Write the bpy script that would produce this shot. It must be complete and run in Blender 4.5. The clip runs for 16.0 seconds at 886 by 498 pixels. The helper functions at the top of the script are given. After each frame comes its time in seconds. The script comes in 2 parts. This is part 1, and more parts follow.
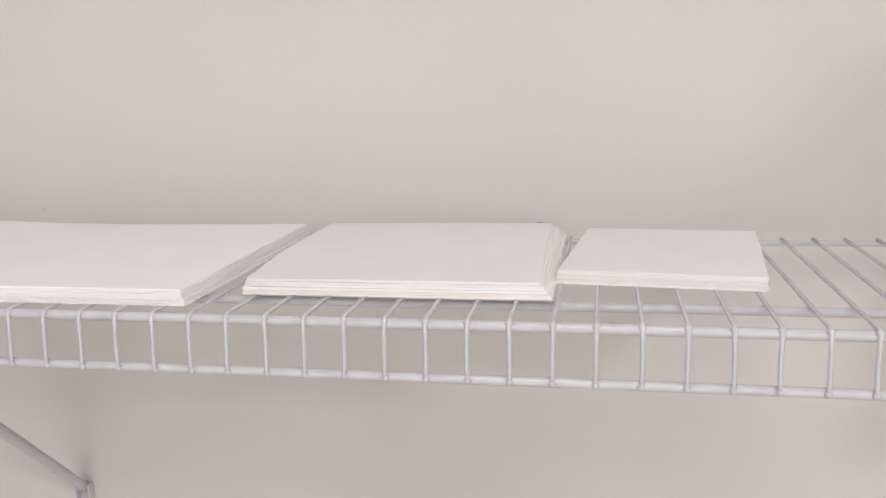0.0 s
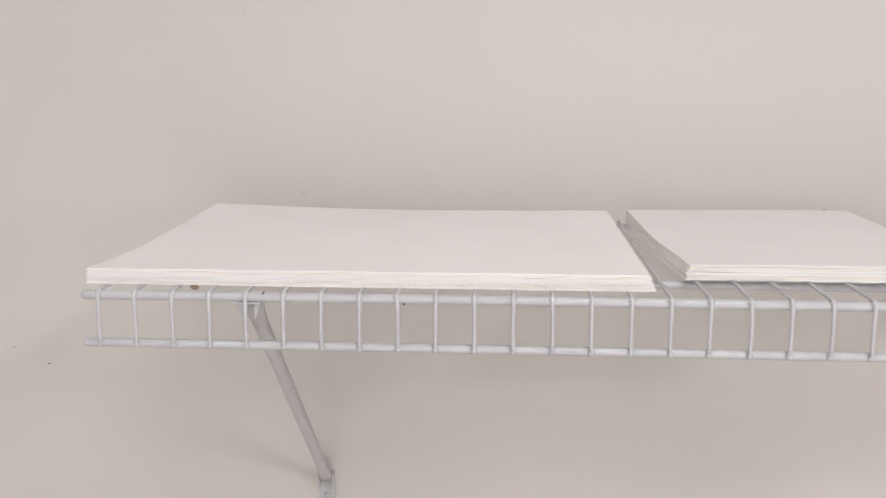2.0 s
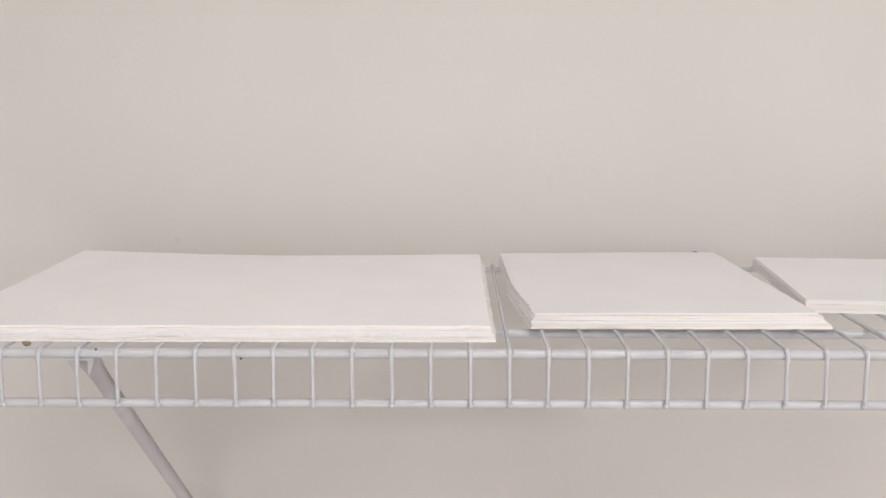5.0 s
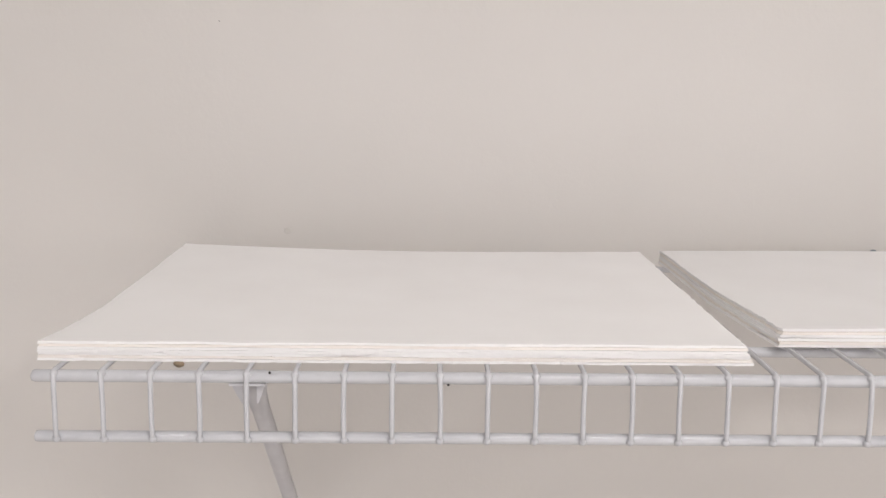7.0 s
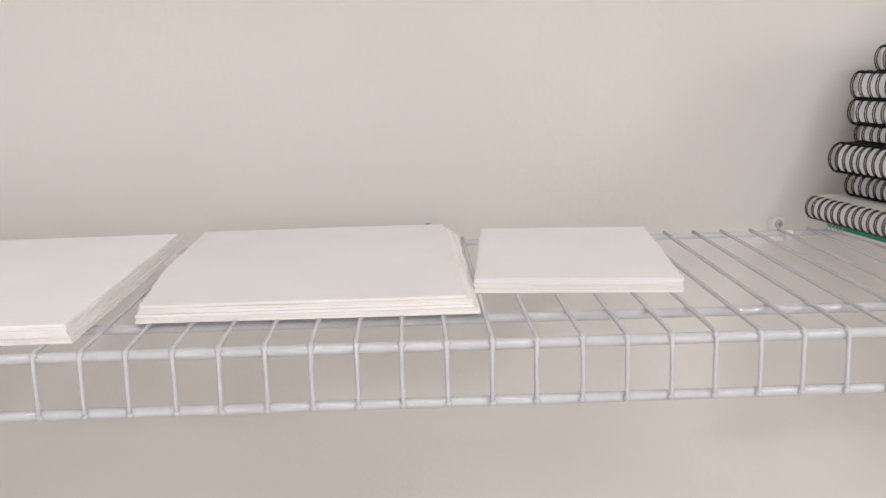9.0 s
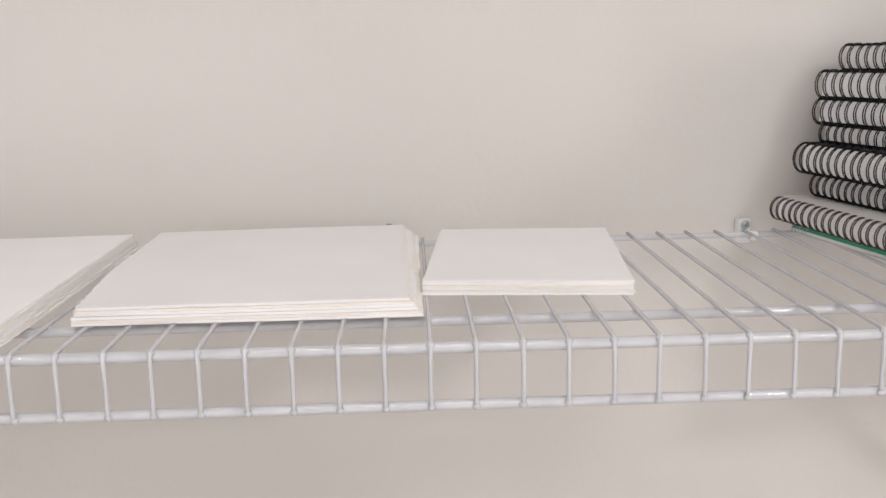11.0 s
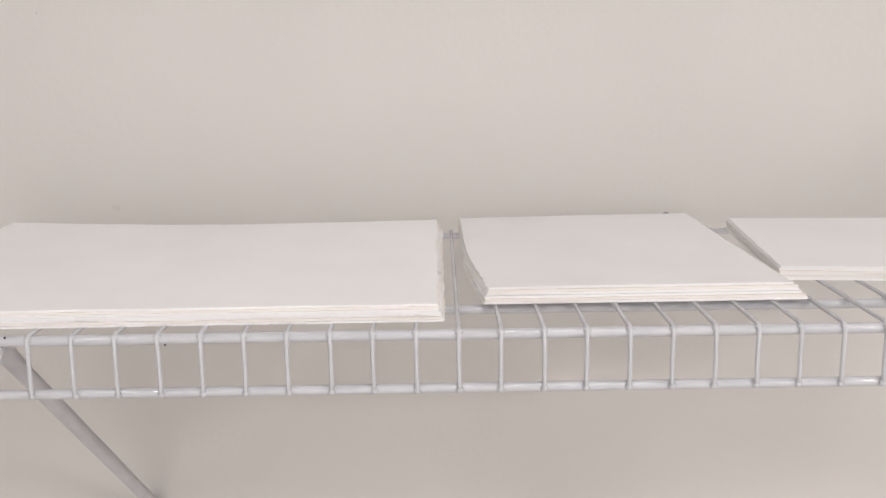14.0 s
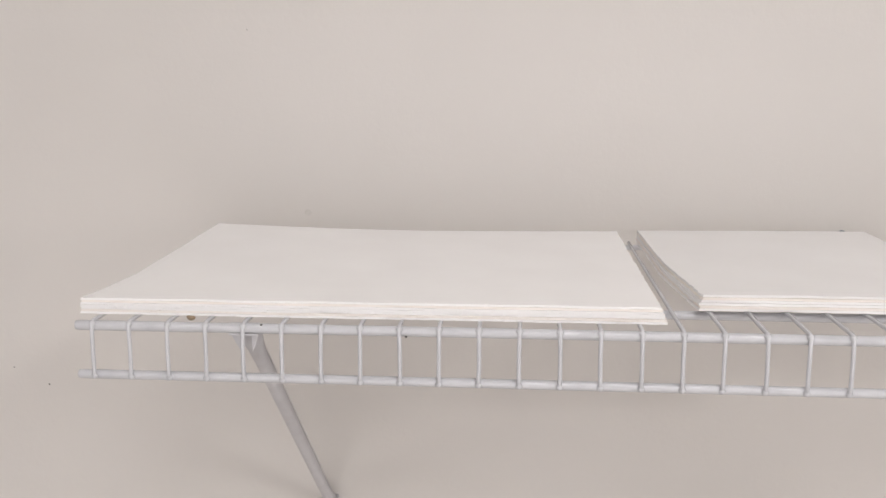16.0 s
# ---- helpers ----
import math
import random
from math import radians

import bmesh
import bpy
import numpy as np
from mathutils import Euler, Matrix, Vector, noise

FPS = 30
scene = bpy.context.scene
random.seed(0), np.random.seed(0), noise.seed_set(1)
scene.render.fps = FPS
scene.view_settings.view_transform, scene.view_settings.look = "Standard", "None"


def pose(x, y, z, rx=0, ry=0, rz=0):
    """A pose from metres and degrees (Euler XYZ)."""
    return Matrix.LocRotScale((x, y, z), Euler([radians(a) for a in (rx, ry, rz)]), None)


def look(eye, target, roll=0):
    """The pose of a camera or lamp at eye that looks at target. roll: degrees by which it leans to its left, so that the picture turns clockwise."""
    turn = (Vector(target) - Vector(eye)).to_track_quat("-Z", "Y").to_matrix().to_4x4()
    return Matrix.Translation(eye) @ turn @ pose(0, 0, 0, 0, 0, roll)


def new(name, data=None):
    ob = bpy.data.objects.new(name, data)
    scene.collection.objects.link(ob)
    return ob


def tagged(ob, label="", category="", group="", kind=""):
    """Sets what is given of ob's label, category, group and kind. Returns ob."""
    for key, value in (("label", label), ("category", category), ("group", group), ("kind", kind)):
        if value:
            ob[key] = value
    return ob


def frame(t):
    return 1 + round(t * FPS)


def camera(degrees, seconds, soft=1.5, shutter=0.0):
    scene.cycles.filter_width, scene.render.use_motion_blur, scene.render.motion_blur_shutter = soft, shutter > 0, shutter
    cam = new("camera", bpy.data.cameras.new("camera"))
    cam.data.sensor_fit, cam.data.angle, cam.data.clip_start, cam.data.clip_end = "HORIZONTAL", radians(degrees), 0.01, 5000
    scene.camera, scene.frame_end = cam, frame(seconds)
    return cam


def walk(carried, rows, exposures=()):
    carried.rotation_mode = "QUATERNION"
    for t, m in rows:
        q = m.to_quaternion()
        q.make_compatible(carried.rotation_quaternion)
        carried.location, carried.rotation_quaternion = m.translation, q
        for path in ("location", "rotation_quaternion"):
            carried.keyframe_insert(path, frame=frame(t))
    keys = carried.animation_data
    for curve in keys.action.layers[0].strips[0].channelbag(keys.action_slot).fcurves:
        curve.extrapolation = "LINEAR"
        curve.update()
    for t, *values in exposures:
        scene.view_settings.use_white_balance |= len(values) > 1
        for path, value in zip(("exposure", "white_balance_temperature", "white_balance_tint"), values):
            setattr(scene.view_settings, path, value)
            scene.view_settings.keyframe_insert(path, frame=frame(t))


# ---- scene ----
cam = camera(54.0, 16.0, soft=1.55)
PATH = [
    (0, (0.638, -0.495, 1.545), (0.276, 1.434, 1.161), -1.5),
    (0.2, (0.615, -0.475, 1.542), (0.217, 1.447, 1.157), -1.7),
    (0.5, (0.558, -0.435, 1.548), (0.17, 1.489, 1.161), -1.6),
    (0.7, (0.523, -0.414, 1.542), (0.133, 1.509, 1.156), -1.6),
    (1, (0.454, -0.419, 1.546), (0.103, 1.508, 1.146), -1.0),
    (1.2, (0.412, -0.445, 1.554), (0.165, 1.499, 1.153), -0.3),
    (1.5, (0.333, -0.484, 1.559), (0.152, 1.466, 1.155), -0.4),
    (1.7, (0.29, -0.511, 1.558), (0.133, 1.441, 1.15), -0.3),
    (2, (0.273, -0.552, 1.554), (0.133, 1.398, 1.132), -0.2),
    (2.3, (0.295, -0.582, 1.567), (0.186, 1.369, 1.14), -0.3),
    (2.5, (0.321, -0.6, 1.579), (0.228, 1.359, 1.184), -0.5),
    (2.7, (0.338, -0.61, 1.581), (0.257, 1.355, 1.22), -0.6),
    (3, (0.354, -0.617, 1.581), (0.307, 1.352, 1.229), -0.3),
    (5.5, (0.339, -0.502, 1.565), (0.322, 1.465, 1.205), 0.0),
    (5.8, (0.262, -0.477, 1.562), (0.258, 1.489, 1.196), -0.0),
    (6, (0.232, -0.465, 1.557), (0.218, 1.501, 1.192), -0.1),
    (6.5, (0.196, -0.449, 1.562), (0.222, 1.512, 1.169), 0.6),
    (7, (0.2, -0.439, 1.558), (0.218, 1.522, 1.166), 0.6),
    (7.3, (0.227, -0.438, 1.563), (0.256, 1.517, 1.144), 0.3),
    (7.5, (0.271, -0.434, 1.563), (0.308, 1.52, 1.138), -0.6),
    (7.7, (0.329, -0.438, 1.564), (0.378, 1.516, 1.141), -1.0),
    (8, (0.42, -0.445, 1.566), (0.478, 1.506, 1.132), -1.2),
    (8.2, (0.467, -0.447, 1.561), (0.555, 1.502, 1.121), -1.1),
    (8.5, (0.524, -0.453, 1.555), (0.592, 1.498, 1.121), -1.1),
    (9, (0.567, -0.466, 1.56), (0.635, 1.484, 1.124), -1.2),
    (11.5, (0.602, -0.456, 1.558), (0.671, 1.495, 1.121), -1.1),
    (12, (0.595, -0.46, 1.558), (0.673, 1.49, 1.123), -1.1),
    (12.5, (0.572, -0.465, 1.552), (0.634, 1.485, 1.111), -1.0),
    (12.7, (0.561, -0.466, 1.551), (0.585, 1.484, 1.108), -1.2),
    (13, (0.527, -0.475, 1.558), (0.537, 1.473, 1.103), -1.0),
    (13.2, (0.494, -0.478, 1.565), (0.524, 1.472, 1.118), -0.8),
    (13.5, (0.447, -0.483, 1.571), (0.46, 1.464, 1.113), -1.0),
    (13.7, (0.408, -0.485, 1.57), (0.44, 1.463, 1.117), -0.7),
    (14, (0.371, -0.491, 1.569), (0.378, 1.455, 1.107), -0.9),
    (14.2, (0.339, -0.498, 1.567), (0.323, 1.449, 1.114), -0.7),
    (14.5, (0.32, -0.509, 1.568), (0.219, 1.438, 1.123), -0.8),
    (15, (0.299, -0.523, 1.573), (0.189, 1.425, 1.13), -0.8),
    (15.5, (0.289, -0.532, 1.572), (0.118, 1.415, 1.146), -0.7),
    (16, (0.276, -0.529, 1.568), (0.111, 1.42, 1.15), -0.3),
]
walk(cam, [(t, look(eye, target, roll)) for t, eye, target, roll in PATH])

# ---- world and lamps ----
world = bpy.data.worlds.new("world")
scene.world = world
world.use_nodes = True
world.node_tree.nodes["Background"].inputs[0].default_value = (1.0, 0.95, 0.9, 1)
world.node_tree.nodes["Background"].inputs[1].default_value = 0.05
scene.view_settings.exposure = 0.02


def lamp(name, eye, target, width, height, watts, colour):
    data = bpy.data.lights.new(name, "AREA")
    data.shape, data.size, data.size_y, data.energy, data.color = "RECTANGLE", width, height, watts, colour
    ob = new(name, data)
    ob.matrix_world = look(eye, target)
    return ob


# ceiling lights over the room, a lamp further along it, and three added fill lights
lamp("ceiling_light", (1.65, -1.67, 2.55), (1.65, -1.669, 0), 0.28, 0.28, 20, (1.0, 0.968, 0.955))
lamp("ceiling_light", (-0.4, -1.05, 2.55), (-0.4, -1.049, 0), 0.15, 0.15, 2.8, (1.0, 0.968, 0.96))
# added fill above the shelf, no real fixture: lifts the paper tops
lamp("overhead_fill", (0.6, -0.90, 2.55), (0.6, -0.899, 0), 0.6, 0.3, 7.2, (1.0, 0.965, 0.96))
# added broad fill from behind the camera, evens out the wall under the shelf
lamp("front_fill", (0.5, -2.95, 0.85), (0.5, 0, 0.85), 3.0, 1.5, 21.5, (1.0, 0.968, 0.975))
# added fill from the left for notebook spines and left-hand paper edges
lamp("side_fill", (-2.35, -1.3, 1.30), (0.9, 0.2, 1.30), 1.2, 1.3, 11, (1.0, 0.975, 0.985))
lamp("room_lamp", (2.4, -1.35, 1.62), (0.8, 0.3, 1.2), 0.35, 0.35, 7, (1.0, 0.96, 0.945))


# ---- materials ----
def material(name, base, rough=0.6, metal=0.0, spec=0.5):
    m = bpy.data.materials.new(name)
    m.use_nodes = True
    b = m.node_tree.nodes["Principled BSDF"]
    b.inputs["Base Color"].default_value = (*base, 1)
    b.inputs["Roughness"].default_value = rough
    b.inputs["Metallic"].default_value = metal
    b.inputs["Specular IOR Level"].default_value = spec
    return m


def vary(m, scale, low, high, detail=4.0, input_name="Base Color", add_random=False):
    """Noise between two colours (or two values) into one input."""
    t = m.node_tree
    b = t.nodes["Principled BSDF"]
    co = t.nodes.new("ShaderNodeTexCoord")
    n = t.nodes.new("ShaderNodeTexNoise")
    n.inputs["Scale"].default_value = scale
    n.inputs["Detail"].default_value = detail
    t.links.new(co.outputs["Object"], n.inputs["Vector"])
    ramp = t.nodes.new("ShaderNodeValToRGB")
    ramp.color_ramp.elements[0].position, ramp.color_ramp.elements[1].position = 0.3, 0.7
    ramp.color_ramp.elements[0].color = (*low, 1)
    ramp.color_ramp.elements[1].color = (*high, 1)
    t.links.new(n.outputs["Fac"], ramp.inputs["Fac"])
    out = ramp.outputs["Color"]
    if add_random:
        info = t.nodes.new("ShaderNodeObjectInfo")
        hsv = t.nodes.new("ShaderNodeHueSaturation")
        mp = t.nodes.new("ShaderNodeMapRange")
        mp.inputs["To Min"].default_value, mp.inputs["To Max"].default_value = 0.93, 1.04
        t.links.new(info.outputs["Random"], mp.inputs["Value"])
        t.links.new(mp.outputs["Result"], hsv.inputs["Value"])
        t.links.new(out, hsv.inputs["Color"])
        out = hsv.outputs["Color"]
    t.links.new(out, b.inputs[input_name])
    return m


def relief(m, layers):
    """Bump from noise layers (scale, strength, distance), finest last."""
    t = m.node_tree
    b = t.nodes["Principled BSDF"]
    co = t.nodes.new("ShaderNodeTexCoord")
    last = None
    for scale, strength, distance in layers:
        n = t.nodes.new("ShaderNodeTexNoise")
        n.inputs["Scale"].default_value, n.inputs["Detail"].default_value = scale, 3
        t.links.new(co.outputs["Object"], n.inputs["Vector"])
        bump = t.nodes.new("ShaderNodeBump")
        bump.inputs["Strength"].default_value, bump.inputs["Distance"].default_value = strength, distance
        t.links.new(n.outputs["Fac"], bump.inputs["Height"])
        if last:
            t.links.new(last.outputs["Normal"], bump.inputs["Normal"])
        last = bump
    t.links.new(last.outputs["Normal"], b.inputs["Normal"])
    return m


wall_paint = relief(vary(material("wall_paint", (0.7, 0.67, 0.63), 0.75, spec=0.3), 3.0,
                         (0.640, 0.614, 0.592), (0.678, 0.650, 0.628)), [(9, 0.12, 0.02), (180, 0.12, 0.002), (700, 0.1, 0.0006)])
ceiling_paint = vary(material("ceiling_paint", (0.8, 0.8, 0.78), 0.9), 5, (0.78, 0.78, 0.76), (0.82, 0.82, 0.8))
# unseen floor, kept pale so that it bounces light under the shelf
floor_bounce = vary(material("floor_bounce", (0.4, 0.33, 0.25), 0.5), 6, (0.60, 0.56, 0.52), (0.68, 0.64, 0.59))
wire_coat = relief(vary(material("white_wire_coating", (0.78, 0.79, 0.82), 0.13), 60,
                        (0.53, 0.535, 0.565), (0.60, 0.605, 0.635)), [(400, 0.15, 0.0005)])
strut_coat = relief(vary(material("white_strut_coating", (0.72, 0.73, 0.77), 0.4), 50,
                         (0.50, 0.495, 0.52), (0.56, 0.555, 0.58)), [(250, 0.15, 0.0005)])
paper_smooth = relief(vary(material("heavy_white_paper", (0.86, 0.85, 0.83), 0.85, spec=0.2), 14,
                           (0.895, 0.882, 0.882), (0.925, 0.915, 0.917), add_random=True), [(25, 0.1, 0.002), (900, 0.25, 0.0004)])
paper_cream = relief(vary(material("heavy_cream_paper", (0.84, 0.8, 0.76), 0.85, spec=0.2), 30,
                          (0.865, 0.81, 0.765), (0.90, 0.862, 0.83), add_random=True), [(900, 0.3, 0.0004)])
clip_plastic = material("white_clip_plastic", (0.82, 0.83, 0.84), 0.35)
screw_steel = vary(material("zinc_screw", (0.5, 0.53, 0.56), 0.45, 0.5), 300, (0.46, 0.51, 0.54), (0.6, 0.64, 0.66))
slot_grey = material("slot_grey", (0.22, 0.25, 0.27), 0.6)
dark_hole = material("dark_hole", (0.05, 0.045, 0.04), 0.9)
cover_black = relief(vary(material("black_cover_board", (0.03, 0.03, 0.035), 0.6, spec=0.2), 80,
                          (0.010, 0.010, 0.013), (0.022, 0.022, 0.026)), [(500, 0.2, 0.0004)])
cover_pale = vary(material("pale_grey_cover_board", (0.62, 0.61, 0.6), 0.6), 40, (0.58, 0.57, 0.56), (0.68, 0.67, 0.66))
cover_green = vary(material("green_cover_board", (0.02, 0.3, 0.17), 0.45), 40, (0.015, 0.27, 0.15), (0.03, 0.34, 0.2))
coil_black = material("black_binding_wire", (0.006, 0.005, 0.006), 0.42, 0.0, 0.15)
coil_bronze = material("bronze_binding_wire", (0.032, 0.018, 0.015), 0.4, 0.0, 0.3)
mark_grey = vary(material("grey_wall_mark", (0.5, 0.48, 0.46), 0.8), 300, (0.60, 0.575, 0.55), (0.65, 0.625, 0.60))
fleck = material("brown_fleck", (0.34, 0.26, 0.18), 0.8)


def page_edge_material():
    """Page edges: thin streaks from sheet to sheet."""
    m = material("page_edges", (0.75, 0.74, 0.76), 0.8, spec=0.2)
    t = m.node_tree
    b = t.nodes["Principled BSDF"]
    co = t.nodes.new("ShaderNodeTexCoord")
    mp = t.nodes.new("ShaderNodeMapping")
    mp.inputs["Scale"].default_value = (4, 4, 2600)
    n = t.nodes.new("ShaderNodeTexNoise")
    n.inputs["Scale"].default_value = 1.0
    ramp = t.nodes.new("ShaderNodeValToRGB")
    ramp.color_ramp.elements[0].position, ramp.color_ramp.elements[1].position = 0.35, 0.65
    ramp.color_ramp.elements[0].color, ramp.color_ramp.elements[1].color = (0.86, 0.86, 0.88, 1), (0.95, 0.95, 0.96, 1)
    t.links.new(co.outputs["Object"], mp.inputs["Vector"])
    t.links.new(mp.outputs["Vector"], n.inputs["Vector"])
    t.links.new(n.outputs["Fac"], ramp.inputs["Fac"])
    t.links.new(ramp.outputs["Color"], b.inputs["Base Color"])
    return m


page_edges = page_edge_material()


# ---- mesh helpers ----
def part(name, bm, mat, parent=None, label="", smooth=False):
    me = bpy.data.meshes.new(name)
    bmesh.ops.recalc_face_normals(bm, faces=bm.faces)
    bm.to_mesh(me)
    bm.free()
    me.materials.append(mat)
    if smooth:
        me.shade_smooth()
    ob = new(name, me)
    ob.parent = parent
    if label:
        tagged(ob, label)
    return ob


def empty(name, m=None):
    ob = new(name)
    ob.empty_display_size = 0.02
    if m is not None:
        ob.matrix_world = m
    return ob


def add_box(bm, x0, x1, y0, y1, z0, z1, bevel=0.0, m=None):
    made = bmesh.ops.create_cube(bm, size=1)["verts"]
    for v in made:
        v.co = Vector((x0 + (v.co.x + 0.5) * (x1 - x0), y0 + (v.co.y + 0.5) * (y1 - y0), z0 + (v.co.z + 0.5) * (z1 - z0)))
    if bevel:
        edges = list({e for v in made for e in v.link_edges})
        made = bmesh.ops.bevel(bm, geom=edges, offset=bevel, segments=2, affect="EDGES", profile=0.5)["verts"]
    if m is not None:
        bmesh.ops.transform(bm, matrix=m, verts=[v for v in made if v.is_valid])


def add_tube(bm, points, radius, sides=8, closed=False):
    """A round wire along points, radius one number or one for each point."""
    pts = [Vector(p) for p in points]
    n = len(pts)
    rings = []
    up = None
    for i, p in enumerate(pts):
        a = pts[(i - 1) % n] if closed or i else p
        b = pts[(i + 1) % n] if closed or i < n - 1 else p
        d = (b - a).normalized()
        if up is None:
            up = Vector((0, 0, 1)) if abs(d.z) < 0.9 else Vector((1, 0, 0))
        side = d.cross(up).normalized()
        up = side.cross(d).normalized()
        r = radius[i] if isinstance(radius, (list, tuple)) else radius
        rings.append([bm.verts.new(p + r * (math.cos(k * math.tau / sides) * side + math.sin(k * math.tau / sides) * up)) for k in range(sides)])
    for i in range(n if closed else n - 1):
        p, q = rings[i], rings[(i + 1) % n]
        for k in range(sides):
            bm.faces.new((p[k], p[(k + 1) % sides], q[(k + 1) % sides], q[k]))
    if not closed:
        bm.faces.new(rings[0][::-1])
        bm.faces.new(rings[-1])


# ---- setting ----
Z0 = 1.40          # height of the shelf's front rod
WALL = 0.303       # face of the wall behind the shelf
PITCH = 0.0254


def setting(name, x0, x1, y0, y1, z0, z1, mat, label, category):
    bm = bmesh.new()
    add_box(bm, x0, x1, y0, y1, z0, z1)
    return tagged(part(name, bm, mat), label, category, kind="structure")


setting("wall_back", -2.4, 3.4, WALL, WALL + 0.12, 0, 2.6, wall_paint, "warm off-white painted plaster wall behind the shelf", "wall")
# the rest of the room is unseen, a pale box added for bounced light
setting("wall_left", -2.52, -2.4, -3.0, WALL + 0.12, 0, 2.6, wall_paint, "unseen plain warm off-white side wall, added to bounce light", "wall")
setting("wall_right", 3.4, 3.52, -3.0, WALL + 0.12, 0, 2.6, wall_paint, "unseen plain warm off-white end wall, added to bounce light", "wall")
setting("wall_front", -2.52, 3.52, -3.12, -3.0, 0, 2.6, wall_paint, "unseen plain warm off-white wall facing the shelf, added to bounce light", "wall")
setting("floor", -2.52, 3.52, -3.12, WALL + 0.12, -0.1, 0, floor_bounce, "unseen plain pale brown floor, added to bounce light up", "floor")
setting("ceiling", -2.52, 3.52, -3.12, WALL + 0.12, 2.6, 2.7, ceiling_paint, "unseen plain flat white ceiling, added to bounce light", "ceiling")

# small marks on the wall
for x, z, r in ((-0.213, 1.238, 0.0011), (-0.25, 1.256, 0.0008), (0.02, 1.60, 0.0005)):
    bm = bmesh.new()
    bmesh.ops.create_uvsphere(bm, u_segments=8, v_segments=6, radius=r)
    ob = part("wall_speck", bm, dark_hole, smooth=True)
    ob.matrix_world = pose(x, WALL, z) @ Matrix.Diagonal((1, 0.4, 0.8, 1))
    tagged(ob, "tiny dark pinhole mark in the painted wall", "wall mark", "wall specks")


# a small round grey mark on the wall above the shelf
bm = bmesh.new()
bmesh.ops.create_uvsphere(bm, u_segments=16, v_segments=8, radius=0.0034)
for v in bm.verts:
    v.co = Vector((v.co.x, v.co.y * 0.12, v.co.z * (0.9 + 20 * noise.noise(v.co * 300) * abs(v.co.x))))
ob = part("grey_dot", bm, mark_grey, smooth=True)
ob.matrix_world = pose(0.0722, WALL, 1.4247)
tagged(ob, "small round grey mark on the painted wall", "wall mark")


# ---- wire shelf ----
LAST = 52
ROD = 0.0033
WIRE = 0.00142
BACK = 0.270
shelf = tagged(empty("wire_shelf", pose(0, 0, Z0)), "white vinyl-coated ventilated wire shelf with a deep front lip", "shelf")


def rod(name, y, z, r):
    bm = bmesh.new()
    x0, x1 = -0.0125, LAST * PITCH + 0.0125
    xs = [x0, x0 + 0.0006, x0 + 0.002]
    xs += [x0 + (x1 - x0) * i / 60 for i in range(1, 60)] + [x1 - 0.002, x1 - 0.0006, x1]
    rs = [r * 0.6, r * 0.9, r] + [r] * 59 + [r, r * 0.9, r * 0.6]
    add_tube(bm, [(x, y + 0.00025 * math.sin(3.1 * x + 40 * y), z + 0.0003 * math.sin(4.3 * x + 1 + 9 * y)) for x in xs], rs, 14)
    return part(name, bm, wire_coat, shelf, smooth=True)


rod("front_rod", 0, 0, ROD)
rod("lip_rod", -0.0018, -0.0332, 0.0031)
rod("middle_rod", 0.051, -0.0004, 0.0030)
rod("back_rod", BACK, 0.0006, 0.0024)


def deck_wire_mesh(lean):
    """One cross wire: from the back rod over the front rod and down the lip."""
    bm = bmesh.new()
    top = ROD + WIRE - 0.0008
    pts = [(0, BACK + 0.004, top)]
    pts += [(0, BACK + 0.004 - (BACK + 0.004) * i / 10, top) for i in range(1, 10)]
    for i in range(0, 6):
        a = math.pi / 2 * i / 5
        pts.append((0, -math.sin(a) * top, math.cos(a) * top))
    for i in range(1, 7):
        f = i / 6
        pts.append((lean * math.sin(f * math.pi), -top - 0.0018 * f, -0.0345 * f))
    add_tube(bm, pts, [WIRE] * (len(pts) - 1) + [WIRE * 0.75], 8)
    # fused coating where the wire meets the rods
    for y, z in ((-0.0024, 0.0024), (-0.0050, -0.0330), (0.051, 0.0022)):
        made = bmesh.ops.create_uvsphere(bm, u_segments=8, v_segments=6, radius=0.0021)["verts"]
        for v in made:
            v.co = Vector((v.co.x * 1.1, v.co.y + y, v.co.z + z))
    me = bpy.data.meshes.new("deck_wire")
    bmesh.ops.recalc_face_normals(bm, faces=bm.faces)
    bm.to_mesh(me)
    bm.free()
    me.materials.append(wire_coat)
    me.shade_smooth()
    return me


wire_meshes = [deck_wire_mesh(lean) for lean in (0.0, 0.0003, -0.0003)]
for k in range(LAST + 1):
    ob = new("deck_wire", wire_meshes[(k * 7 + k // 3) % 3])
    ob.parent = shelf
    ob.matrix_basis = pose(k * PITCH + random.uniform(-0.0004, 0.0004), 0, 0, 0, random.uniform(-0.5, 0.5), random.uniform(-0.08, 0.08))


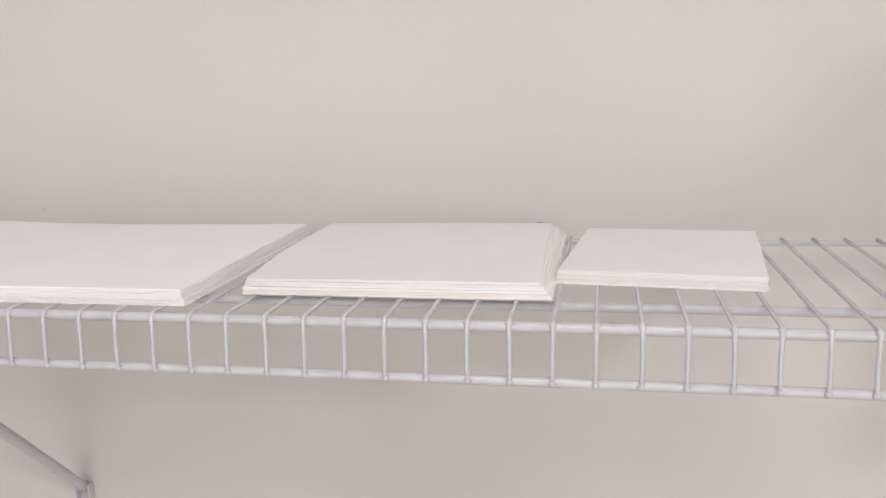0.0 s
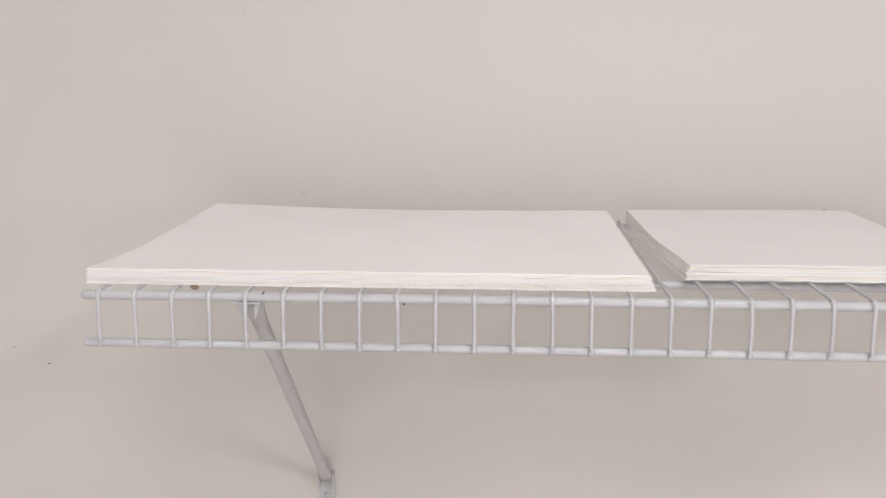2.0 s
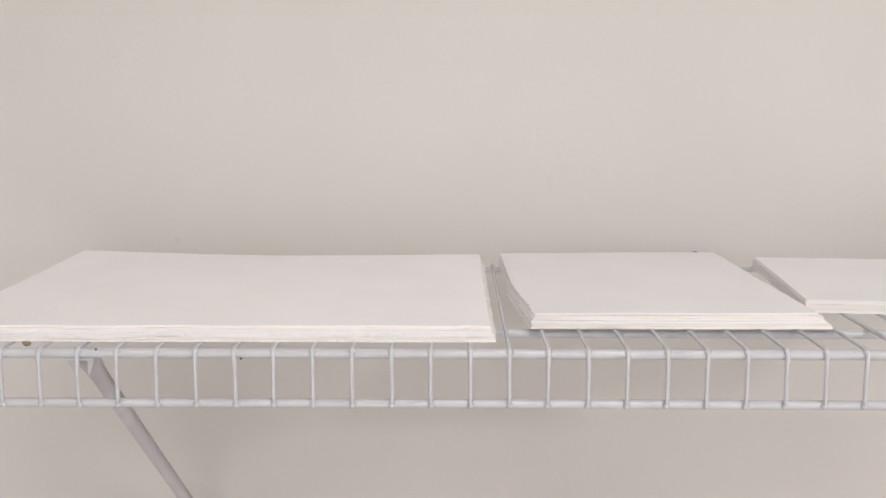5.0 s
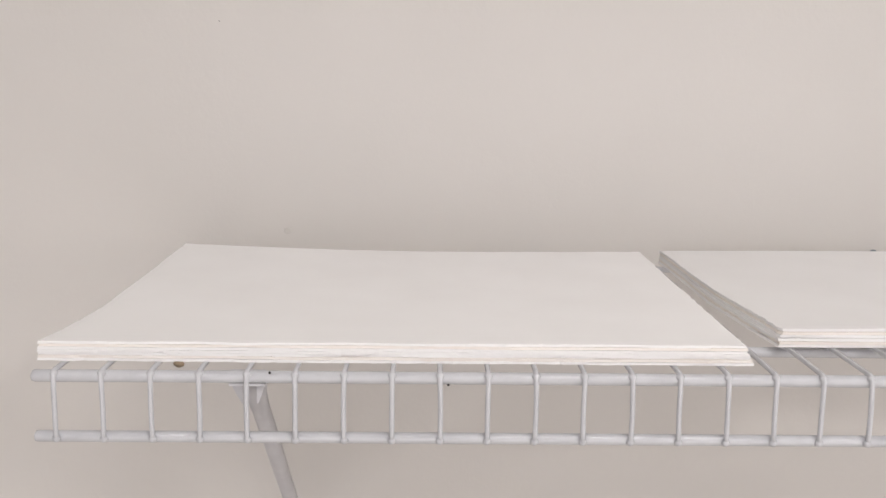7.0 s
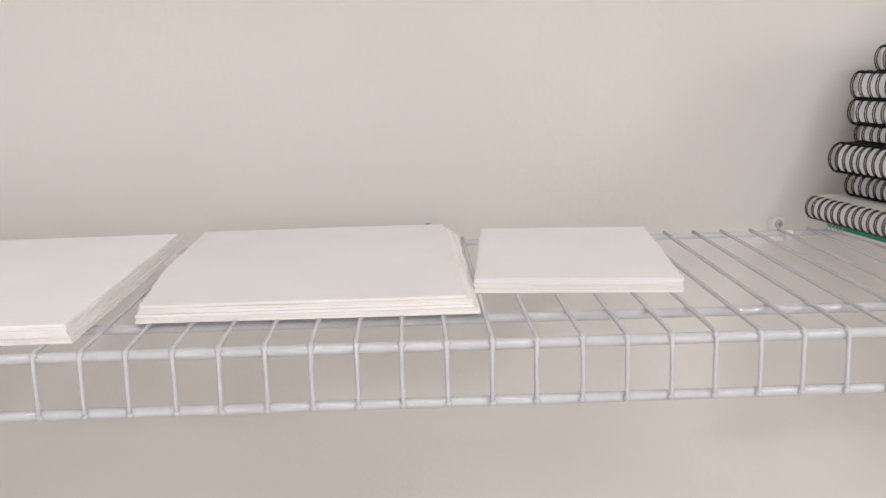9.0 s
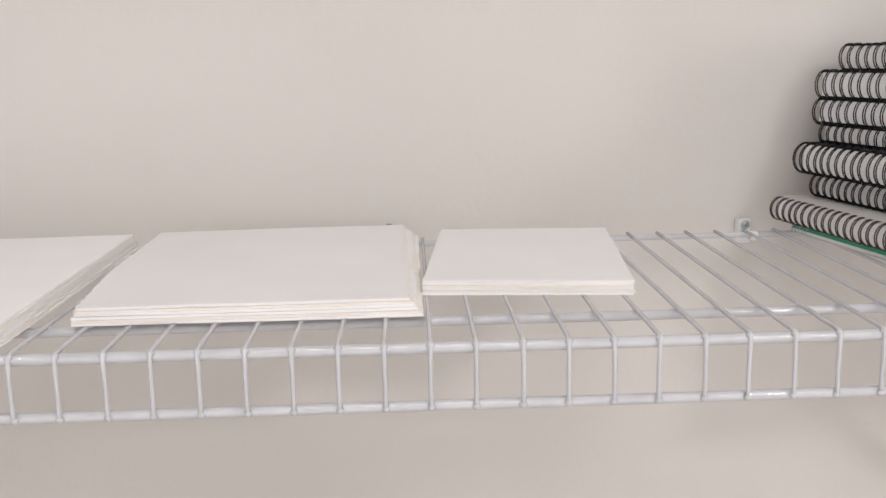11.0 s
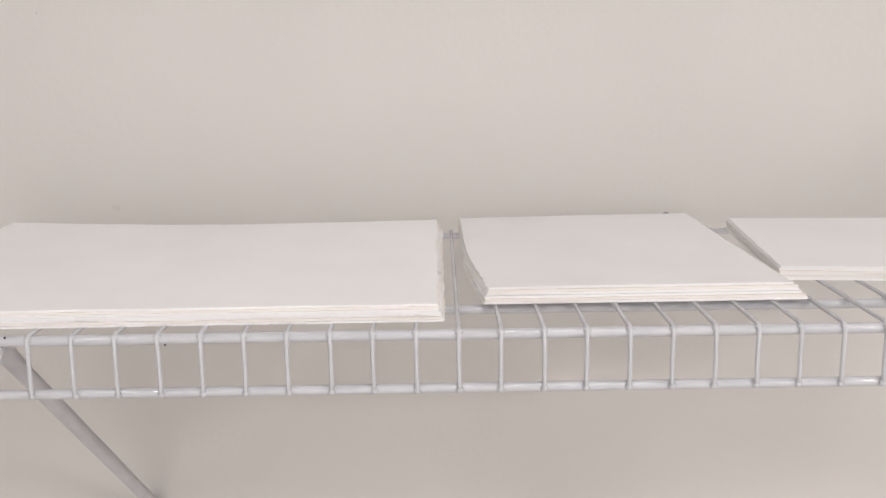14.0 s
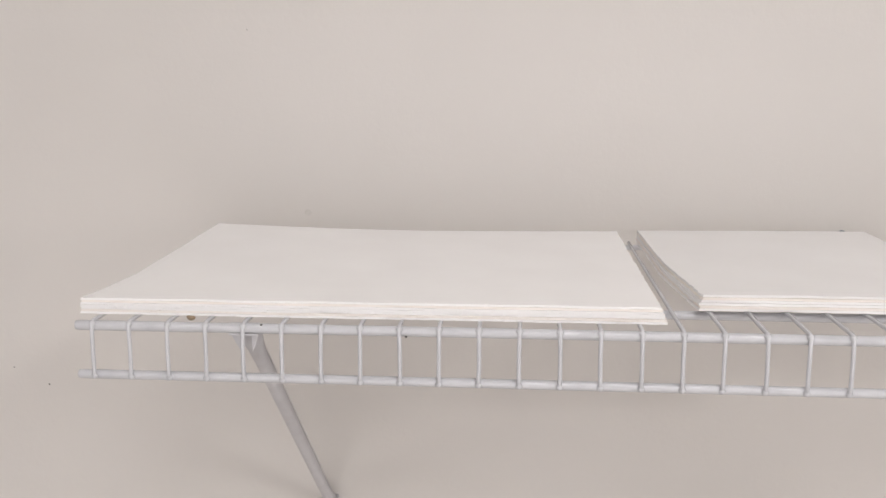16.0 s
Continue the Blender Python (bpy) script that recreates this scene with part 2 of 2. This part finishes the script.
# ---- support struts ----
def support_strut(x_top, x_foot, z_foot):
    """A pressed steel channel from the front rod down to a foot plate on the wall."""
    thing = tagged(empty("support_strut", pose(x_foot, WALL, z_foot)), "white coated steel diagonal strut holding the wire shelf", "shelf bracket", "shelf struts")
    top = Vector((x_top - x_foot, -WALL + 0.0035, Z0 - z_foot + 0.0008))
    foot = Vector((0, -0.006, 0))
    d = (top - foot).normalized()
    side = Vector((1, 0, 0))
    side = (side - d * side.dot(d)).normalized()
    out = d.cross(side).normalized()
    if out.y > 0:
        out = -out
    bm = bmesh.new()
    n = 26
    rings = []
    length = (top - foot).length
    for i in range(n + 1):
        f = i / n
        c = foot.lerp(top, f)
        near = max(0.0, (f * length - (length - 0.036)) / 0.036)
        w = 0.0046 + 0.0056 * near ** 0.9
        if f < 0.06:
            w = 0.0049 + 0.002 * (1 - f / 0.06)
        deep = 0.0045 - 0.0027 * near
        ring = []
        # open channel seen from the front: rounded back, two flanges
        prof = [(-w, -deep), (-w, 0.2 * deep), (-w * 0.8, 0.75 * deep), (-w * 0.4, deep), (w * 0.4, deep), (w * 0.8, 0.75 * deep), (w, 0.2 * deep), (w, -deep),
                (w - 0.001, -deep), (w - 0.001, 0.1 * deep), (0, deep - 0.0014), (-w + 0.001, 0.1 * deep), (-w + 0.001, -deep)]
        for a, b in prof:
            ring.append(bm.verts.new(c + side * a + out * b))
        rings.append(ring)
    m = len(rings[0])
    for p, q in zip(rings, rings[1:]):
        for k in range(m):
            bm.faces.new((p[k], p[(k + 1) % m], q[(k + 1) % m], q[k]))
    bm.faces.new(rings[0])
    bm.faces.new(rings[-1][::-1])
    part("channel", bm, strut_coat, thing, smooth=True)
    # clip jaw round the front rod
    bm = bmesh.new()
    jaw = []
    for i in range(15):
        a = radians(-112 + 157 * i / 14)
        jaw.append((0.0, math.cos(a), math.sin(a)))
    for x0, x1, r0, r1 in ((-0.0096, 0.0096, ROD - 0.0001, ROD + 0.0013),):
        prev = None
        for _, c, s in jaw:
            q = [bm.verts.new((x, c * r, s * r)) for x, r in ((x0, r0), (x1, r0), (x1, r1), (x0, r1))]
            if prev:
                for k in range(4):
                    bm.faces.new((prev[k], prev[(k + 1) % 4], q[(k + 1) % 4], q[k]))
            else:
                bm.faces.new(q)
            prev = q
        bm.faces.new(prev[::-1])
    ob = part("clip_jaw", bm, strut_coat, thing, "pressed clip gripping the rod", smooth=False)
    ob.matrix_basis = pose(x_top - x_foot, -WALL, Z0 - z_foot)
    # pressed ears beside the channel, just under the rod
    for x0, x1 in ((-0.0094, -0.0030), (0.0094, 0.0046)):
        bm = bmesh.new()
        front = [bm.verts.new((x, -0.0006, z)) for x, z in ((x0, -0.0036), (x1, -0.0036), (x1, -0.0160), (0.5 * x0 + 0.5 * x1, -0.0105))]
        rear = [bm.verts.new(v.co + Vector((0, 0.0012, 0))) for v in front]
        bm.faces.new(front)
        bm.faces.new(rear[::-1])
        for k in range(4):
            bm.faces.new((front[k], rear[k], rear[(k + 1) % 4], front[(k + 1) % 4]))
        ear = part("clip_ear", bm, strut_coat, thing)
        ear.matrix_basis = pose(x_top - x_foot, -WALL + 0.0022, Z0 - z_foot)
    for dx, r in ((0.0004, 0.0011), (0.0124, 0.0007)):
        bm = bmesh.new()
        bmesh.ops.create_uvsphere(bm, u_segments=8, v_segments=6, radius=r, matrix=pose(x_top - x_foot + dx, -WALL - 0.0022, Z0 - z_foot + 0.0034))
        part("rivet_hole", bm, dark_hole, thing, "small dark rivet hole")
    # foot plate and screw
    bm = bmesh.new()
    add_box(bm, -0.0085, 0.0085, -0.0035, 0, -0.040, 0.006, 0.0012)
    add_box(bm, -0.0085, -0.0065, -0.011, -0.003, -0.012, 0.006, 0.0005)
    add_box(bm, 0.0065, 0.0085, -0.011, -0.003, -0.012, 0.006, 0.0005)
    plate = part("foot_plate", bm, strut_coat, thing)
    bm = bmesh.new()
    bmesh.ops.create_cone(bm, cap_ends=True, segments=20, radius1=0.0038, radius2=0.0026, depth=0.002, matrix=pose(0, -0.0044, -0.022, 90, 0, 0))
    part("screw", bm, screw_steel, plate, "zinc screw head", smooth=False)
    return thing


support_strut(0.1010, 0.0858, 1.118)
support_strut(44 * PITCH, 1.108, 1.121)


# ---- wall clips ----
def wall_clip(x, top, raised=0.0):
    thing = tagged(empty("wall_clip", pose(x, WALL, Z0)), "small white clip screwed to the wall over the back rod", "clip", "wall clips")
    bm = bmesh.new()
    add_box(bm, -0.0068, 0.0068, -0.004, 0, -0.013, top, 0.0010)
    add_box(bm, -0.0068, -0.0048, -0.010, -0.003, -0.008, top, 0.0008)
    for i in range(10):
        a0 = radians(-20 + 22 * i)
        add_box(bm, -0.005, 0.001, -0.0008, 0.0008, 0.0026, 0.0034, 0, pose(0, BACK - WALL, 0) @ Matrix.Rotation(a0, 4, "X"))
    add_box(bm, -0.005, 0.001, BACK - WALL, -0.002, -0.0046, -0.0034, 0.0003)
    body = part("clip_body", bm, clip_plastic, thing)
    bm = bmesh.new()
    bmesh.ops.create_uvsphere(bm, u_segments=20, v_segments=10, radius=0.0042)
    for v in bm.verts:
        v.co = Vector((v.co.x + 0.0018, min(v.co.y, 0) * 0.55 - 0.0038, v.co.z + 0.0035 + raised))
    screw = part("screw", bm, slot_grey if raised else screw_steel, thing, "dull dark screw head" if raised else "zinc pan-head screw", smooth=True)
    bm = bmesh.new()
    for a in (0, 90):
        add_box(bm, -0.0024, 0.0024, -0.0064, -0.0059, -0.0004, 0.0004, 0, pose(0.0018, 0, 0.0035 + raised, 0, a + 20, 0))
    part("cross_slot", bm, slot_grey, screw)
    return thing


for x, top, raised in ((0.288, 0.0080, 0), (0.5790, 0.0112, 0.0056), (0.8985, 0.0090, 0), (1.21, 0.0090, 0)):
    wall_clip(x, top, raised)


# ---- paper stacks ----
PAPER_Z = Z0 + 2 * WIRE + ROD - 0.0008   # top of the deck wires


def sheet_mesh(width, depth, thick, seed, warp, deckle, wave, slack, torn=0.0, worn=0.0, flare=0.0):
    """One heavy sheet, origin at its front left corner, with torn edges and a gentle warp; wave: how far it lifts off the one below."""
    nx, ny = max(24, int(width / 0.0025)), max(24, int(depth / 0.0028))
    bm = bmesh.new()

    def flared(x, y, u):
        # the front left corner of some piles is drawn out sideways
        return x - flare * max(0.0, 1 - y / 0.075) ** 1.6 * (1 - u) ** 5

    def jag(s, c):
        rough = noise.noise((s * 420, c, seed * 3.1)) * 0.45 + noise.noise((s * 150, c, seed * 2.3)) * 0.55
        rough -= 1.1 * max(0.0, noise.noise((s * 34, c * 5, seed * 4.9)) - 0.25)
        return deckle * rough + slack * noise.noise((s * 22, c, seed * 1.7))

    def place(i, j, top):
        u, v = i / nx, j / ny
        x, y = u * width, v * depth
        inset = 0.00022 if top else 0.0
        x += worn * max(0.0, 1 - 2.2 * v) ** 1.4 * (1 - u) ** 6
        x = flared(x, y, u)
        if i == 0:
            x += jag(y, 1.0) + inset + torn * max(0.0, 1 - v * 2.6) * noise.noise((y * 300, 7.7, seed * 2.9))
        if i == nx:
            x += jag(y, 2.0) - inset
        if j == 0:
            y += jag(x, 3.0) + inset
        if j == ny:
            y += jag(x, 4.0) - inset
        rim = min(i, nx - i, j, ny - j)
        z = warp(u, v) + (thick if top else 0)
        z += wave * noise.noise((x * 18, y * 18, seed * 5.3)) + 0.5 * wave * noise.noise((x * 60, y * 60, seed * 6.7))
        if rim == 0:
            z += wave * 0.8 * noise.noise((x * 90, y * 90, seed * 4.1)) - (0.00012 if top else -0.00008)
        return (x, y, z)

    grid = {}
    for top in (0, 1):
        for i in range(nx + 1):
            for j in range(ny + 1):
                grid[i, j, top] = bm.verts.new(place(i, j, top))
    for i in range(nx):
        for j in range(ny):
            bm.faces.new((grid[i, j, 1], grid[i + 1, j, 1], grid[i + 1, j + 1, 1], grid[i, j + 1, 1]))
            bm.faces.new((grid[i, j, 0], grid[i, j + 1, 0], grid[i + 1, j + 1, 0], grid[i + 1, j, 0]))
    rim = [(i, 0) for i in range(nx)] + [(nx, j) for j in range(ny)] + [(i, ny) for i in range(nx, 0, -1)] + [(0, j) for j in range(ny, 0, -1)]
    for a, b in zip(rim, rim[1:] + rim[:1]):
        bm.faces.new((grid[(*a, 0)], grid[(*b, 0)], grid[(*b, 1)], grid[(*a, 1)]))
    return bm


def paper_stack(label, x, y, turn, width, depth, height, count, warp, deckle, slack, scatter, drift, grow=(0, 0), cream_every=4, torn=0.0, flare=0.0):
    """A pile of loose sheets; drift: how far the lowest sheet is shifted and turned against the top one; grow: how much larger it is."""
    thing = tagged(empty("paper_stack", pose(x, y, PAPER_Z, 0, 0, turn)), label, "paper stack", "paper stacks")
    step = height / count
    rng = random.Random(int(width * 1e4))
    for i in range(count):
        f = 1 - i / (count - 1)
        top_sheet = i == count - 1
        thick = step * rng.uniform(0.95, 1.04)
        bm = sheet_mesh(width + grow[0] * f, depth + grow[1] * f, thick, i + width * 91,
                        lambda u, v: warp(u, v) * (1 - 0.6 * f), deckle, 0.00013, slack, torn, torn * (3.4 + 1.2 * f), flare)
        mat = paper_cream if (i % cream_every == 1 and not top_sheet) else paper_smooth
        ob = part("sheet", bm, mat, thing)
        dx = rng.uniform(-scatter, scatter) * (0 if top_sheet else 1)
        dy = rng.uniform(-scatter, scatter) * (0 if top_sheet else 1)
        ob.matrix_basis = pose(dx + drift[0] * f, dy + drift[1] * f, i * step, 0, 0, drift[2] * f + (0 if top_sheet else rng.uniform(-0.15, 0.15)))
    return thing


def warp_large(u, v):
    # the back left corner curls up, the middle of the back edge lies low
    return 0.0046 * v ** 2.2 * max(0, 1 - u / 0.55) ** 1.6 + 0.0007 * v * v * u ** 3 - 0.0007 * math.sin(math.pi * u) * v * v


def warp_middle(u, v):
    return 0.0006 * math.sin(2.5 * u) * v + 0.0008 * (1 - v) * (1 - u)


def warp_small(u, v):
    return 0.0007 * u * v + 0.0003 * math.sin(3 * v)


paper_stack("large stack of loose white deckle-edged heavy paper sheets", -0.0048, 0.0105, 0.1, 0.374, 0.2535, 0.0106, 7,
            warp_large, 0.0012, 0.0012, 0.0005, (-0.0004, -0.0012, -0.1), grow=(0.0042, 0.0012), flare=0.0082)
paper_stack("medium stack of loose white heavy paper sheets with torn corners", 0.3935, 0.0440, 1.3, 0.2050, 0.2310, 0.0100, 6,
            warp_middle, 0.0008, 0.0010, 0.0010, (-0.0052, -0.0035, -1.1), grow=(0.0130, 0.002), cream_every=3, torn=0.0020)
paper_stack("small stack of loose cream-white heavy paper sheets, turned askew", 0.6075, 0.0925, -6.2, 0.137, 0.171, 0.0090, 6,
            warp_small, 0.0004, 0.0006, 0.0009, (-0.001, -0.003, 0.4), cream_every=2)

# brown fleck of dirt on the front rod
bm = bmesh.new()
bmesh.ops.create_uvsphere(bm, u_segments=10, v_segments=6, radius=0.0026)
for v in bm.verts:
    v.co = Vector((v.co.x * 1.2, v.co.y * 0.6, v.co.z * (0.7 + 0.5 * noise.noise(v.co * 400))))
ob = part("dirt_fleck", bm, fleck, smooth=True)
ob.matrix_world = pose(2.45 * PITCH, 0.010, PAPER_Z - 0.0015)
tagged(ob, "small brown fleck caught on the wire shelf", "fleck")


# tiny dark speck on the face of the front rod
bm = bmesh.new()
bmesh.ops.create_uvsphere(bm, u_segments=8, v_segments=6, radius=0.0007)
ob = part("dirt_speck", bm, dark_hole, smooth=True)
ob.matrix_world = pose(0.2076, -0.0029, Z0 - 0.0024)
tagged(ob, "tiny dark speck of dirt on the white rod", "fleck")


# ---- notebooks ----
def notebook(z, x, y, turn, width, length, block, coil, wire_mat, top_mat, bottom_mat, label, pitch=0.00847, pages_in=0.0):
    """A wire-bound notebook lying flat; its spine runs along local -y from the origin, pages to +x."""
    thing = tagged(empty("spiral_notebook", pose(x, y, z, 0, 0, turn)), label, "notebook", "notebooks in the pile")
    edge = coil * 0.34
    t = 0.0013
    bm = bmesh.new()
    add_box(bm, edge, edge + width, -length, 0, 0, t, 0.0004)
    part("back_cover", bm, bottom_mat, thing)
    bm = bmesh.new()
    add_box(bm, edge, edge + width, -length, 0, block - t, block, 0.0004)
    part("front_cover", bm, top_mat, thing)
    bm = bmesh.new()
    add_box(bm, edge + 0.0006 + pages_in, edge + width - 0.003, -length + 0.002, -0.002, t + 0.0001, block - t - 0.0001)
    part("page_block", bm, page_edges, thing)
    bm = bmesh.new()
    r = coil / 2
    for k in (-0.00105, 0.00105):
        pts = []
        for i in range(20):
            a = math.tau * i / 20
            c, h = math.cos(a), math.sin(a)
            # flattened towards the pages
            pts.append((edge + r * 0.02 + c * r * (0.95 if c < 0 else 0.62), k + 0.0004 * h, block / 2 + h * r))
        add_tube(bm, pts, 0.00051, 6, closed=True)
    add_box(bm, edge + r * 0.60, edge + r * 0.66, -0.0014, 0.0014, block / 2 - 0.0006, block / 2 + 0.0006)
    first = part("binding_loop", bm, wire_mat, thing, smooth=True)
    first.location.y = -0.006
    for i in range(1, int((length - 0.008) / pitch)):
        ob = new("binding_loop", first.data)
        ob.parent = thing
        ob.matrix_basis = pose(0, -0.006 - i * pitch + random.uniform(-0.0002, 0.0002), 0, 0, random.uniform(-2, 2), random.uniform(-2, 2))
    # punched holes along the front cover
    if top_mat is cover_black:
        bm = bmesh.new()
        add_box(bm, edge + 0.0030, edge + 0.0050, -0.0011, 0.0011, block - 0.0006, block + 0.00008)
        hole = part("punched_hole", bm, page_edges, thing, "pale paper showing in punched hole")
        hole.location.y = -0.006 - pitch / 2
        for i in range(1, int((length - 0.008) / pitch)):
            ob = new("punched_hole", hole.data)
            ob.parent = thing
            ob.location.y = -0.006 - (i + 0.5) * pitch
    return thing


# flat green pad at the bottom of the pile
pad = tagged(empty("drawing_pad", pose(0.9235, 0.256, PAPER_Z, 0, 0, 11)), "thin drawing pad with a green cover under notebooks", "drawing pad")
bm = bmesh.new()
add_box(bm, 0, 0.20, -0.27, 0, 0.0, 0.0008, 0.0002)
part("backing_board", bm, cover_pale, pad)
bm = bmesh.new()
add_box(bm, 0.0006, 0.199, -0.269, -0.001, 0.0009, 0.0034)
part("page_block", bm, page_edges, pad)
bm = bmesh.new()
add_box(bm, 0.0, 0.20, -0.27, 0, 0.0035, 0.0072, 0.0003)
part("front_cover", bm, cover_green, pad)

bm = bmesh.new()
turns = 5
add_tube(bm, [(-0.0012 + 0.0030 * math.cos(a), -0.004 - 0.0045 * a / math.tau, 0.0036 + 0.0032 * math.sin(a))
              for a in (math.tau * i / 12 for i in range(12 * turns + 1))], 0.0005, 6)
part("binding_wire", bm, screw_steel, pad, "end of a silver spiral wire", smooth=True)

zb = PAPER_Z + 0.0073
NOTEBOOKS = [
    # x, y, turn, block, coil, pale top, bronze
    (0.908, 0.268, 11, 0.0195, 0.0196, True, True),
    (0.938, 0.262, 12, 0.0195, 0.0200, False, False),
    (0.9245, 0.266, 13, 0.0250, 0.0260, False, False),
    (0.942, 0.262, 16, 0.0145, 0.0185, False, False),
    (0.938, 0.268, 20, 0.0205, 0.0225, False, False),
    (0.9395, 0.270, 22, 0.0220, 0.0240, False, False),
    (0.954, 0.262, 20, 0.0205, 0.0220, False, False),
]
for x, y, turn, block, coil, pale, bronze in NOTEBOOKS:
    z = zb + (0.0020 if bronze else 0)
    notebook(z, x, y, turn, 0.15, 0.215, block, coil, coil_bronze if bronze else coil_black, cover_pale if pale else cover_black, cover_pale if pale else cover_black,
             "bronze wire-bound notebook with pale covers, lowest in the pile" if bronze else "black wire-bound sketchbook with black covers lying in a pile")
    zb = z + block + 0.0006
